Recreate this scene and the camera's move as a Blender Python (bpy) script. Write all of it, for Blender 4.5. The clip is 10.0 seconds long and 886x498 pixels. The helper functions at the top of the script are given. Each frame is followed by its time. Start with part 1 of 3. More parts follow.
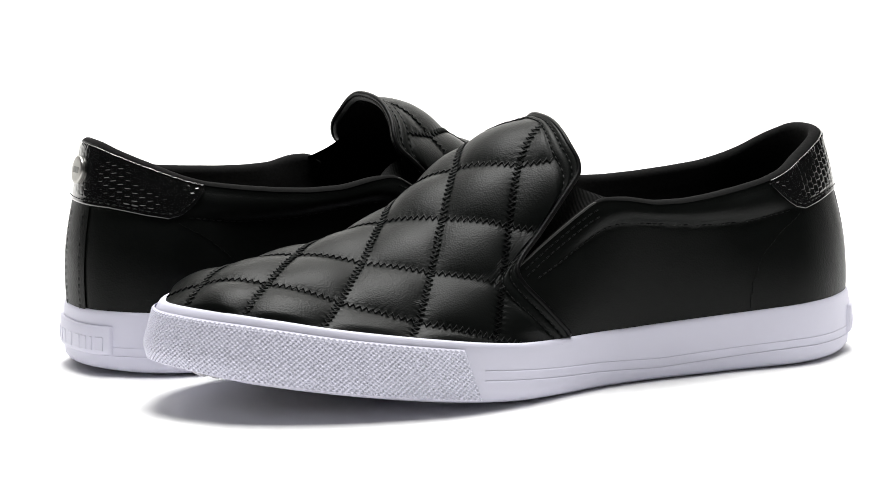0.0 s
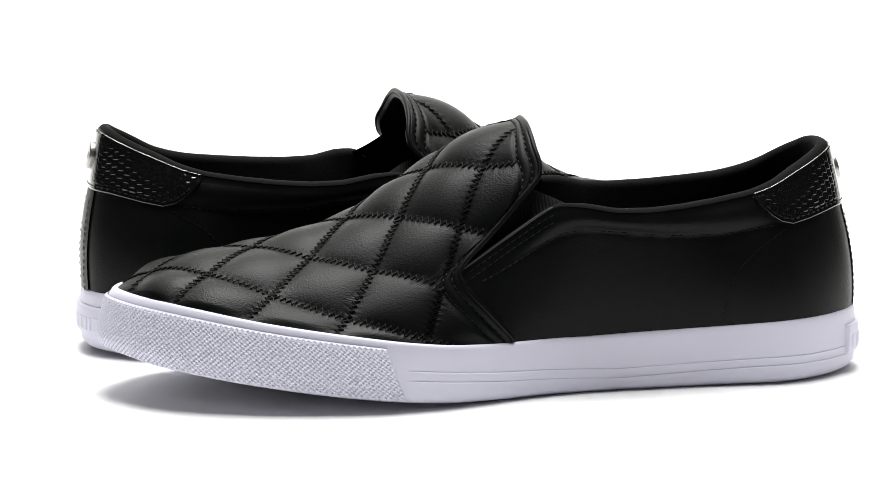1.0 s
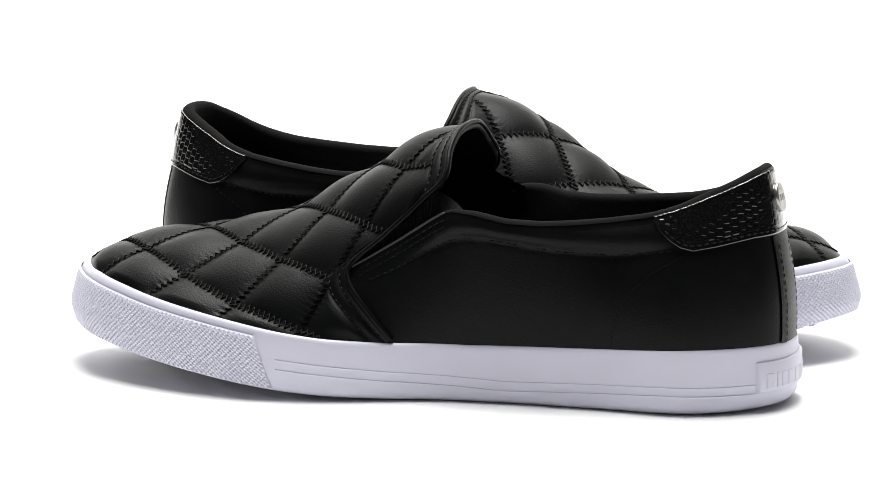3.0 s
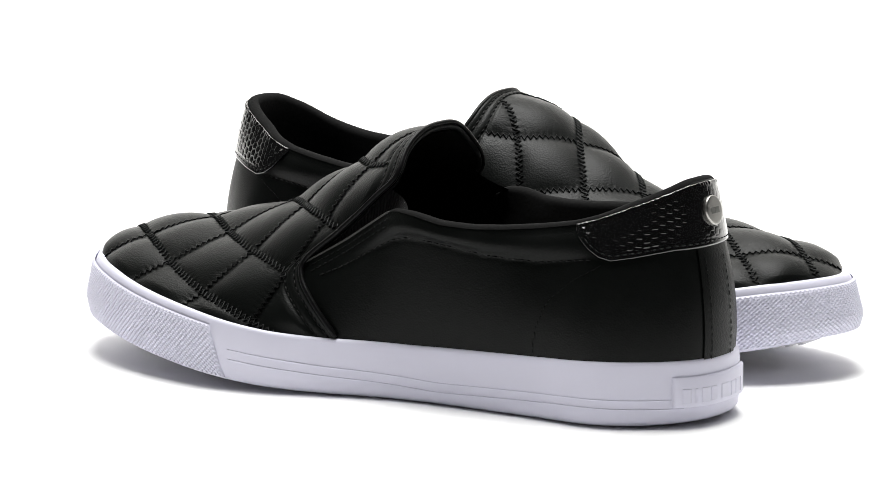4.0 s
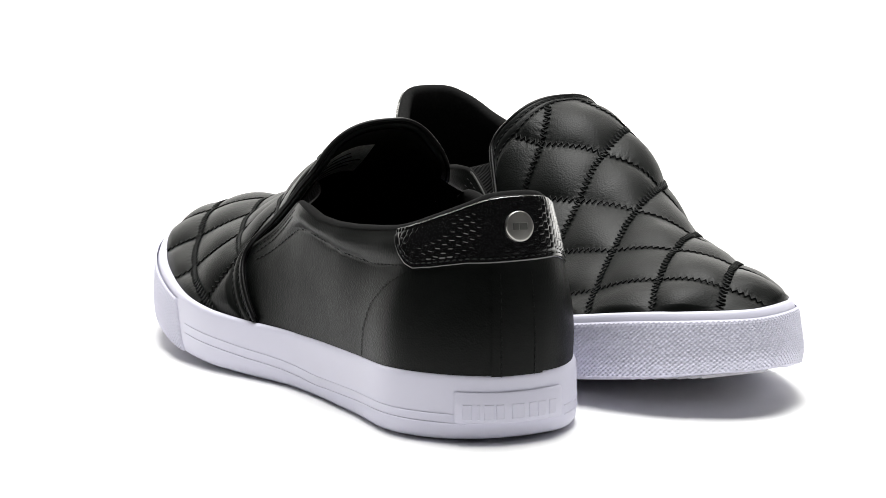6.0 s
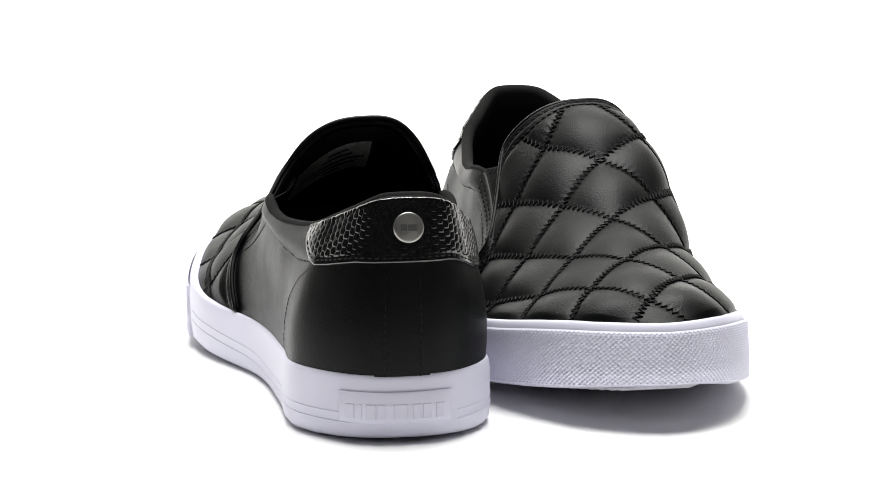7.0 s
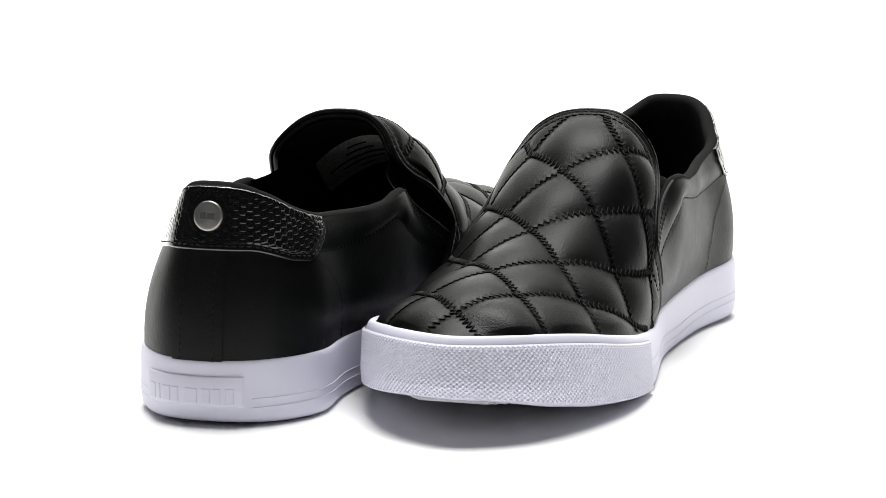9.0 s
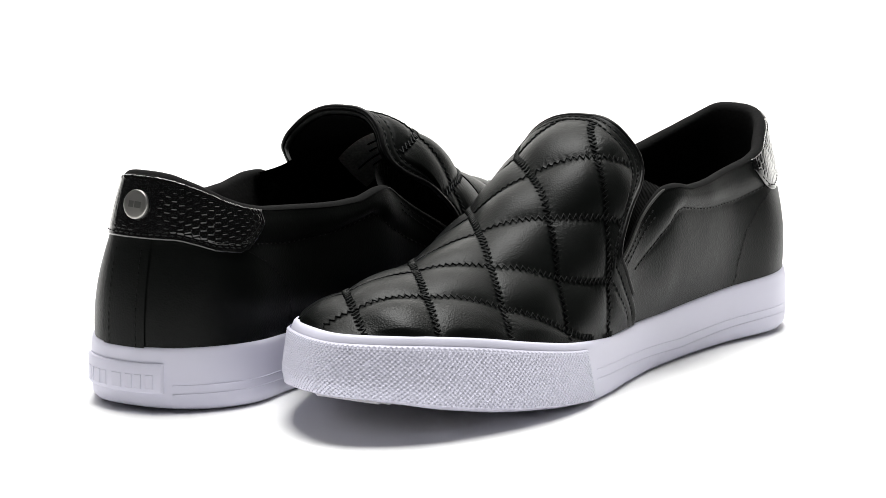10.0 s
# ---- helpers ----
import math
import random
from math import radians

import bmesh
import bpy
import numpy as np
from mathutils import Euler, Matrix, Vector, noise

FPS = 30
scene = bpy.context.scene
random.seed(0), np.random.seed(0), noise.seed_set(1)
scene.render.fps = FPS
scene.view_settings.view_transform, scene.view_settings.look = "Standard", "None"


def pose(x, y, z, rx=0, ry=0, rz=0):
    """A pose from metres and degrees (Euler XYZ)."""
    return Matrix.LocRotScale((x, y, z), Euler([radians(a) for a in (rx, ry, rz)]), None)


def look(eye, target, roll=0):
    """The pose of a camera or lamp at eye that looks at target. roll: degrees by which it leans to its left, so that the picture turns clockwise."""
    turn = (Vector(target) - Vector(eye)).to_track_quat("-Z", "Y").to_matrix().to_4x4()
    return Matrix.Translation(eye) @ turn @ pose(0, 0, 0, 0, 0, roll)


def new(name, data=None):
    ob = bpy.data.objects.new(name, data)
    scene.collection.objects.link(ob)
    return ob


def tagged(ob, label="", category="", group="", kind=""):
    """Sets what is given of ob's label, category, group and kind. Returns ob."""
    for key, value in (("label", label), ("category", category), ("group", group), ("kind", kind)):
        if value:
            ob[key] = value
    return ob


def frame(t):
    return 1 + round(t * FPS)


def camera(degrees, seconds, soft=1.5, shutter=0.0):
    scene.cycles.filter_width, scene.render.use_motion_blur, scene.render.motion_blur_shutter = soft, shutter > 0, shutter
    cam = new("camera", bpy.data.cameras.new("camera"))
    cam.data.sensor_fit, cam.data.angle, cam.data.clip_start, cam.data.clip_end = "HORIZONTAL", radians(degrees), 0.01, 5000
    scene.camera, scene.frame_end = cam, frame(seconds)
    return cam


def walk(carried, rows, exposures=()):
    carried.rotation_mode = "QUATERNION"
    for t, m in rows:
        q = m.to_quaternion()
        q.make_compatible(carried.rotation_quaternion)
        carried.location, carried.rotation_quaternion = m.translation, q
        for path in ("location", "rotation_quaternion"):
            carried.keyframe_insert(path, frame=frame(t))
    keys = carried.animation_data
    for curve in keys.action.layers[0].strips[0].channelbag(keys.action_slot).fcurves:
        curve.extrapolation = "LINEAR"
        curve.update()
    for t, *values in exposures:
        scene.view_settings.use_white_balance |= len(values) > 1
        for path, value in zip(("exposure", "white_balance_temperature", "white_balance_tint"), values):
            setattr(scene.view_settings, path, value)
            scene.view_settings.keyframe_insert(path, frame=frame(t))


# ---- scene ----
cam = camera(13.4, 10.0, soft=0.65)
EYE = Vector((0.0, -1.40, 0.2894))
YAW, PITCH = -0.00257, 0.17455
AIM = EYE + Vector((math.sin(YAW) * math.cos(PITCH), math.cos(YAW) * math.cos(PITCH), -math.sin(PITCH)))
walk(cam, [(0.0, look(EYE, AIM, -0.43)), (10.0, look(EYE, AIM, -0.43))])

# ---------------------------------------------------------------- light
world = bpy.data.worlds.new("studio_room")
scene.world = world
world.use_nodes = True
world.node_tree.nodes["Background"].inputs["Color"].default_value = (0.95, 0.97, 1.0, 1)
world.node_tree.nodes["Background"].inputs["Strength"].default_value = 0.03
scene.view_settings.exposure = 0.0


def softbox(name, eye, target, width, height, power, colour=(1, 1, 1)):
    data = bpy.data.lights.new(name, "AREA")
    data.shape, data.size, data.size_y, data.energy, data.color = "RECTANGLE", width, height, power, colour
    ob = new(name, data)
    ob.matrix_world = look(eye, target)
    return ob


softbox("overhead_softbox", (0.0, 0.14, 1.15), (0.0, 0.02, 0.0), 0.72, 0.62, 24, (1.0, 1.0, 0.985))
softbox("backdrop_softbox", (0.0, 1.2, 2.0), (0.0, 2.6, 0.5), 3.6, 0.6, 108, (1.0, 0.985, 0.94))


# ---------------------------------------------------------------- materials
def material(name, base, rough=0.5, metal=0.0, spec=0.5, coat=0.0):
    mat = bpy.data.materials.new(name)
    mat.use_nodes = True
    b = mat.node_tree.nodes["Principled BSDF"]
    b.inputs["Base Color"].default_value = (*base, 1)
    b.inputs["Roughness"].default_value = rough
    b.inputs["Metallic"].default_value = metal
    b.inputs["Specular IOR Level"].default_value = spec
    b.inputs["Coat Weight"].default_value = coat
    return mat, mat.node_tree, b


def node(tree, kind, **inputs):
    n = tree.nodes.new(kind)
    for k, v in inputs.items():
        n.inputs[k.replace("_", " ")].default_value = v
    return n


def noise_on(tree, coords, scale, detail=4.0, rough=0.55):
    n = node(tree, "ShaderNodeTexNoise", Scale=scale, Detail=detail, Roughness=rough)
    tree.links.new(coords, n.inputs["Vector"])
    return n.outputs["Fac"]


def ramp_to(tree, value, low, high, f0=0.3, f1=0.7):
    n = node(tree, "ShaderNodeMapRange", From_Min=f0, From_Max=f1, To_Min=low, To_Max=high)
    tree.links.new(value, n.inputs["Value"])
    return n.outputs["Result"]


def bump(tree, height, strength, distance, before=None):
    n = node(tree, "ShaderNodeBump", Strength=strength, Distance=distance)
    tree.links.new(height, n.inputs["Height"])
    if before:
        tree.links.new(before, n.inputs["Normal"])
    return n.outputs["Normal"]


def tint(tree, value, dark, light):
    n = tree.nodes.new("ShaderNodeMix")
    n.data_type = "RGBA"
    n.inputs[6].default_value, n.inputs[7].default_value = (*dark, 1), (*light, 1)
    tree.links.new(value, n.inputs[0])
    return n.outputs[2]


def object_space(tree):
    return tree.nodes.new("ShaderNodeTexCoord").outputs["Object"]


def make_leather(name, base, rough):
    mat, tree, b = material(name, base, rough, spec=0.115)
    co = object_space(tree)
    wear = noise_on(tree, co, 38, 5)
    grain = tree.nodes.new("ShaderNodeTexVoronoi")
    grain.inputs["Scale"].default_value = 1500
    tree.links.new(co, grain.inputs["Vector"])
    fine = noise_on(tree, co, 2600, 2, 0.5)
    tree.links.new(ramp_to(tree, wear, rough - 0.06, rough + 0.08), b.inputs["Roughness"])
    tree.links.new(tint(tree, wear, tuple(v * 0.8 for v in base), tuple(v * 1.3 for v in base)), b.inputs["Base Color"])
    creases = bump(tree, noise_on(tree, co, 70, 1, 0.5), 0.02, 0.0008)
    tree.links.new(bump(tree, fine, 0.12, 0.00015, bump(tree, grain.outputs["Distance"], 0.42, 0.00016, creases)), b.inputs["Normal"])
    return mat


LEATHER = make_leather("black_leather", (0.0026, 0.0032, 0.0029), 0.385)
# paler grey that paints the thin highlight on the quarter's front edge
EDGE_HIGHLIGHT = make_leather("grey_leather_edge_highlight", (0.05, 0.05, 0.048), 0.5)
BINDING = make_leather("black_edge_leather", (0.0028, 0.0028, 0.0030), 0.34)


def make_snake():
    mat, tree, b = material("black_snake_leather", (0.0022, 0.0022, 0.0022), 0.12, spec=0.5, coat=1.0)
    b.inputs["Coat Roughness"].default_value = 0.05
    co = object_space(tree)
    tree.links.new(ramp_to(tree, noise_on(tree, co, 300, 3), 0.10, 0.26), b.inputs["Roughness"])
    tree.links.new(bump(tree, noise_on(tree, co, 1500, 3), 0.10, 0.00015), b.inputs["Normal"])
    return mat


SNAKE = make_snake()


def make_rubber(name, base):
    mat, tree, b = material(name, base, 0.45, spec=0.4)
    co = object_space(tree)
    stain = noise_on(tree, co, 24, 6, 0.6)
    specks = noise_on(tree, co, 420, 2, 0.5)
    clean = tint(tree, ramp_to(tree, stain, 0, 1), tuple(v * 0.95 for v in base), base)
    spot = tree.nodes.new("ShaderNodeMix")
    spot.data_type = "RGBA"
    spot.inputs[7].default_value = (0.30, 0.28, 0.27, 1)
    tree.links.new(ramp_to(tree, specks, 0.0, 0.7, 0.80, 0.86), spot.inputs[0])
    tree.links.new(clean, spot.inputs[6])
    tree.links.new(spot.outputs[2], b.inputs["Base Color"])
    tree.links.new(ramp_to(tree, stain, 0.4, 0.55), b.inputs["Roughness"])
    tree.links.new(bump(tree, noise_on(tree, co, 260, 3), 0.05, 0.0002), b.inputs["Normal"])
    return mat


RUBBER = make_rubber("white_rubber", (0.70, 0.69, 0.81))
TREAD = make_rubber("grey_white_tread", (0.55, 0.54, 0.58))


def make_cloth(name, base, scale, wave_axis=None):
    mat, tree, b = material(name, base, 0.9, spec=0.06)
    co = object_space(tree)
    weave = noise_on(tree, co, scale, 2)
    tree.links.new(tint(tree, weave, tuple(v * 0.6 for v in base), tuple(v * 1.4 for v in base)), b.inputs["Base Color"])
    n1 = bump(tree, weave, 0.5, 0.0003)
    if wave_axis:
        w = tree.nodes.new("ShaderNodeTexWave")
        w.bands_direction = wave_axis
        w.inputs["Scale"].default_value = 260
        tree.links.new(co, w.inputs["Vector"])
        n1 = bump(tree, w.outputs["Fac"], 0.8, 0.0005, n1)
    tree.links.new(n1, b.inputs["Normal"])
    return mat


LINING = make_cloth("black_lining_cloth", (0.011, 0.011, 0.011), 900)
ELASTIC = make_cloth("black_elastic", (0.010, 0.010, 0.010), 700, "X")
LABEL = make_cloth("pale_woven_label", (0.68, 0.68, 0.66), 900)
INK = make_cloth("black_print", (0.02, 0.02, 0.02), 900)


def make_thread():
    mat, tree, b = material("black_thread", (0.0040, 0.0046, 0.0044), 0.45, spec=0.14)
    co = object_space(tree)
    tree.links.new(bump(tree, noise_on(tree, co, 2200, 2), 0.5, 0.0002), b.inputs["Normal"])
    return mat


THREAD = make_thread()


def make_metal():
    mat, tree, b = material("brushed_silver_metal", (0.40, 0.39, 0.37), 0.28, metal=1.0)
    co = object_space(tree)
    tree.links.new(ramp_to(tree, noise_on(tree, co, 300, 4), 0.28, 0.46), b.inputs["Roughness"])
    return mat


METAL = make_metal()
DARK_METAL, _, _ = material("dark_engraved_metal", (0.20, 0.20, 0.19), 0.4, metal=1.0)


def make_paper():
    mat, tree, b = material("white_sweep_paper", (0.93, 0.93, 0.93), 0.85, spec=0.2)
    co = object_space(tree)
    tree.links.new(tint(tree, noise_on(tree, co, 6, 5), (0.92, 0.92, 0.92), (0.94, 0.94, 0.94)), b.inputs["Base Color"])
    tree.links.new(bump(tree, noise_on(tree, co, 400, 2), 0.05, 0.0003), b.inputs["Normal"])
    return mat


PAPER = make_paper()


# ---------------------------------------------------------------- mesh helpers
def mesh_object(name, verts, faces, mat, parent=None, label="", smooth=True, flip=1):
    pts = [(v[0], v[1] * flip, v[2]) for v in verts]
    if flip < 0:
        faces = [tuple(reversed(f)) for f in faces]
    me = bpy.data.meshes.new(name)
    me.from_pydata(pts, [], faces)
    me.materials.append(mat)
    for poly in me.polygons:
        poly.use_smooth = smooth
    me.update()
    ob = new(name, me)
    ob.parent = parent
    if label:
        ob["label"] = label
    return ob


def grid_faces(rows, cols, wrap=False):
    faces = []
    for i in range(rows - 1):
        for j in range(cols if wrap else cols - 1):
            k = (j + 1) % cols
            faces.append((i * cols + j, i * cols + k, (i + 1) * cols + k, (i + 1) * cols + j))
    return faces


def profile(pairs, sigma=3.0):
    """A smoothed curve through pairs of millimetres, as a function of metres."""
    g = np.arange(-20, 310, 0.25)
    y = np.interp(g, [a for a, _ in pairs], [b for _, b in pairs])
    k = np.exp(-0.5 * (np.arange(-80, 81) * 0.25 / sigma) ** 2)
    y = np.convolve(np.pad(y, 80, mode="edge"), k / k.sum(), mode="valid")
    return lambda x: np.interp(np.asarray(x) * 1000, g, y) / 1000


def normals_of(P):
    du, dv = np.gradient(P, axis=0), np.gradient(P, axis=1)
    n = np.cross(du, dv)
    return n / np.maximum(np.linalg.norm(n, axis=2, keepdims=True), 1e-12)


class Pieces:
    """Collects vertices and faces for one mesh."""

    def __init__(self):
        self.v, self.f = [], []

    def add(self, verts, faces):
        base = len(self.v)
        self.v += [tuple(p) for p in verts]
        self.f += [tuple(i + base for i in f) for f in faces]

    def tube(self, pts, r, sides=5):
        pts = [Vector(p) for p in pts]
        if len(pts) < 2:
            return
        rings, up = [], Vector((0.31, 0.22, 0.92))
        for i, p in enumerate(pts):
            d = (pts[min(i + 1, len(pts) - 1)] - pts[max(i - 1, 0)]).normalized()
            a = d.cross(up).normalized()
            c = a.cross(d)
            k = 0.6 if i in (0, len(pts) - 1) else 1.0
            for s in range(sides):
                w = 2 * math.pi * s / sides
                rings.append(p + (a * math.cos(w) + c * math.sin(w)) * r * k)
        n = len(pts)
        faces = grid_faces(n, sides, wrap=True)
        faces += [tuple(range(sides))[::-1], tuple(range((n - 1) * sides, n * sides))]
        self.add(rings, faces)

    def box(self, centre, ax, ay, az):
        """A block with half axes ax, ay, az."""
        c, ax, ay, az = Vector(centre), Vector(ax), Vector(ay), Vector(az)
        v = [c + ax * i * (0.9 if k > 0 else 1) + ay * j * (0.9 if k > 0 else 1) + az * k for k in (-1, 1) for j in (-1, 1) for i in (-1, 1)]
        self.add(v, [(0, 2, 3, 1), (4, 5, 7, 6), (0, 1, 5, 4), (1, 3, 7, 5), (3, 2, 6, 7), (2, 0, 4, 6)])


# ---------------------------------------------------------------- studio sweep
def build_sweep():
    prof = [(-3.0, 0.0), (-1.0, 0.0), (1.2, 0.0)]
    prof += [(1.2 + 1.4 * math.sin(a), 1.4 - 1.4 * math.cos(a)) for a in np.linspace(0.1, math.pi / 2, 14)]
    prof += [(2.6, 3.2)]
    prof = [(y, z + 0.0015) for y, z in prof]
    xs = np.linspace(-4, 4, 9)
    verts = [(x, y, z) for y, z in prof for x in xs]
    ob = mesh_object("backdrop", verts, grid_faces(len(prof), len(xs)), PAPER)
    return tagged(ob, "seamless white paper sweep under and behind the shoes", "backdrop", kind="structure")


build_sweep()

# ---------------------------------------------------------------- shoe form
# local frame: x from heel to toe, z up, in millimetres in these tables
STATIONS = (6.1, 30.7, 66.5, 117.6, 168.8, 209.7, 245.5, 268.0)
WIDE = (18.3, 34.5, 34.3, 36.8, 52.8, 50.7, 39.0, 23.0)
NARROW = (21.3, 35.8, 31.4, 33.2, 44.4, 47.9, 40.0, 28.1)
TIP = (281.3, -4.1)


def sole_outline(n=720):
    pts = [(0.0, -0.1)] + [(x, -w) for x, w in zip(STATIONS, NARROW)] + [TIP] + [(x, w) for x, w in zip(STATIONS[::-1], WIDE[::-1])]
    P, m, Q = np.array(pts) / 1000, len(pts), []
    for i in range(m):
        a, b, c, d = P[i - 1], P[i], P[(i + 1) % m], P[(i + 2) % m]
        for u in np.arange(40) / 40:
            Q.append(0.5 * (2 * b + (c - a) * u + (2 * a - 5 * b + 4 * c - d) * u * u + (3 * b - 3 * c + d - a) * u ** 3))
    Q = np.array(Q)
    C = np.vstack([Q, Q[:1]])
    s = np.concatenate([[0], np.cumsum(np.linalg.norm(np.diff(C, axis=0), axis=1))])
    g = np.linspace(0, s[-1], n, endpoint=False)
    R = np.stack([np.interp(g, s, C[:, 0]), np.interp(g, s, C[:, 1])], 1)
    k = np.exp(-0.5 * (np.arange(-15, 16) / 4.0) ** 2)
    k /= k.sum()
    R = np.stack([np.convolve(np.concatenate([R[-15:, i], R[:, i], R[:15, i]]), k, mode="valid") for i in (0, 1)], 1)
    T = np.roll(R, -1, 0) - np.roll(R, 1, 0)
    T /= np.linalg.norm(T, axis=1, keepdims=True)
    return R, np.stack([T[:, 1], -T[:, 0]], 1), s[-1] / n


OUT, NRM, STEP = sole_outline()
COUNT = len(OUT)
sole_top = profile([(0, 25.2), (30, 25), (60, 23.7), (110, 22.3), (141, 22.8), (160, 24.2), (180, 26.8), (202, 30), (228, 33.9), (248, 37.4), (262, 39.3), (281, 40.4)])
sole_bottom = profile([(0, 3.0), (14, 2.0), (60, 1.5), (110, 1.5), (138, 1.8), (157, 2.7), (180, 4.6), (198, 6.5), (218, 9), (240, 12), (262, 15.2), (281, 18.5)])
top_dip = profile([(140, 0), (165, 1.4), (195, 1.8), (215, 1.0), (235, 0)])
bottom_dip = profile([(145, 0), (175, 2.0), (235, 2.3), (262, 1.0), (281, 0)])
narrow_share = lambda y: np.clip(-np.asarray(y) / 0.035, 0, 1)
sole_top_at = lambda x, y: sole_top(x) - top_dip(x) * narrow_share(y)
sole_bottom_at = lambda x, y: np.maximum(sole_bottom(x) - bottom_dip(x) * narrow_share(y), 0.0015)
base_inset = profile([(0, 1.6), (120, 1.8), (160, 2.2), (200, 2.4), (245, 2.9), (262, 3.9), (275, 5.3), (281, 5.9)])
toe_lean = profile([(0, 0), (190, 0), (240, 1.0), (281, 4.2)])
rim_step = profile([(0, 0), (176, 0), (190, 0.55), (281, 0.55)])
wall_foot = lambda x: sole_top(x) - 0.003
collar_height = profile([(0, 87.2), (4, 85.6), (11, 82.4), (16, 80.2), (22.4, 77.8), (30, 75.5), (36, 73.9), (47, 71.1), (60, 69.1), (72, 67.8), (85, 67.0), (97, 67.4), (109, 69.8), (118, 70.2), (122, 68.5), (137, 59), (154, 49), (166, 42)], 1.6)
collar_extra = profile([(0, 0), (14, -0.1), (26, -1.1), (44, -0.4), (62, 0.4), (88, 0.5), (110, 0)])
collar_inset = profile([(0, 7.0), (10, 9.0), (22, 11), (40, 8.6), (60, 3.4), (80, -0.4), (100, -1.8), (108, -1.4), (122, 1.6), (140, 5.5), (170, 7)])
seam_height = profile([(0, 62), (30, 60), (38, 59.3), (58, 56.8), (78, 57.2), (98, 59.6), (110, 61), (118, 59.8), (128, 54.3), (138, 48.7), (150, 43.4), (166, 37)], 2.0)
collar_share = profile([(0, 0), (30, 0), (50, 1), (120, 1), (150, 0)], 6)
arch_swell = profile([(0, 0), (50, 0), (85, 3.2), (125, 3.4), (150, 0)], 9)
roll_radius = profile([(0, 2.4), (108, 2.3), (122, 1.0), (170, 0.8)])

BASE = OUT - NRM * base_inset(OUT[:, 0])[:, None]
RIGHT = BASE[1:COUNT // 2 + 40]
tip_index = int(np.argmax(BASE[:, 0]))
XTIP = float(BASE[tip_index, 0])


def collar_at(x, y):
    """The collar's height over the point x, y of the foot; the narrow side stands a little higher."""
    narrow = np.clip(-y / 0.02, 0, 1)
    return collar_height(x + 0.006 * narrow * np.clip((x - 0.092) / 0.018, 0, 1)) + collar_extra(x) * narrow


def seam_at(x, y):
    """The padded collar's lower seam; it turns down sooner on the narrow side."""
    return seam_height(x + 0.013 * np.clip(-y / 0.02, 0, 1) * np.clip((x - 0.088) / 0.024, 0, 1))


def base_width(x, side):
    """Half width of the upper's foot at x; side 1 is the wide side."""
    half = BASE[tip_index:][::-1] if side > 0 else BASE[:tip_index + 1]
    half = half[np.argsort(half[:, 0])]
    return np.interp(x, half[:, 0], half[:, 1])


ridge_height = profile([(110, 96.1), (122, 95.7), (126, 95.3), (130, 94.6), (134, 93.7), (141, 91.1), (149, 86.6), (161, 79.2), (174, 72), (182, 67), (191, 62.6), (203, 58.6), (214, 56.2), (224, 54.4), (235, 52.8), (245, 51.2), (255, 49.2), (262, 46.6), (268, 43), (XTIP * 1000, 39)], 2.2)
ridge_side = profile([(100, -8), (130, -8), (158, -9), (175, -9), (200, -6), (230, -3), (255, -1.5), (281, -2.5)])
# roundness of the cross-sections on the wide and the narrow side, in thousandths
wide_a = profile([(110, 2800), (125, 2700), (140, 2000), (172, 1680), (215, 1620), (245, 1850), (281, 2000)])
wide_b = profile([(110, 530), (125, 550), (140, 680), (172, 950), (215, 1050), (245, 800), (270, 560), (281, 500)])
narrow_a = profile([(110, 2900), (127, 2900), (138, 3600), (152, 3600), (170, 2500), (185, 2100), (215, 1950), (245, 2000), (281, 2000)])
narrow_b = profile([(110, 360), (127, 360), (138, 350), (152, 430), (170, 730), (185, 880), (215, 920), (245, 720), (270, 540), (281, 500)])
narrow_bulge = profile([(110, 140), (127, 140), (150, 70), (175, 10), (200, 0)])


def vamp_section(x, v):
    """The form of the forefoot at x: v from -1 at one foot edge over the ridge to 1 at the other."""
    x, v = np.broadcast_arrays(np.asarray(x, float), np.asarray(v, float))
    u = np.sin(np.abs(v) * math.pi / 2)
    a, b = np.where(v > 0, wide_a(x), narrow_a(x)), np.where(v > 0, wide_b(x), narrow_b(x))
    f = np.maximum(1 - u ** a, 0) ** b
    yc = ridge_side(x)
    wl, wr = base_width(x, 1), base_width(x, -1)
    w = np.where(v > 0, wl - yc, yc - wr)
    full = np.where(v < 0, 1 + narrow_bulge(x) * np.clip(4 * f * (1 - f), 0, 1), 1.0)
    y = yc + np.sign(v) * u * np.maximum(w, 0) * full
    z0 = wall_foot(x)
    return np.stack([x, y, z0 + (np.maximum(ridge_height(x), z0 + 0.0005) - z0) * f], -1)


RX = np.linspace(0.10, XTIP - 0.0002, 900)
RZ = ridge_height(RX)
RS = np.concatenate([[0], np.cumsum(np.hypot(np.diff(RX), np.diff(RZ)))])
S_CROSS = float(np.interp(0.158, RX, RS))
LONG, WIDEQ = 0.0352, 0.0365
VS = np.linspace(-1, 1, 341)
VS = VS * (1.35 - 0.35 * VS ** 2)


def lateral_arc(P):
    """Signed arc length across the sections in P[..., v, 3] from the ridge."""
    d = np.linalg.norm(np.diff(P, axis=-2), axis=-1)
    s = np.concatenate([np.zeros(d.shape[:-1] + (1,)), np.cumsum(d, -1)], -1)
    return s - s[..., [P.shape[-2] // 2]]


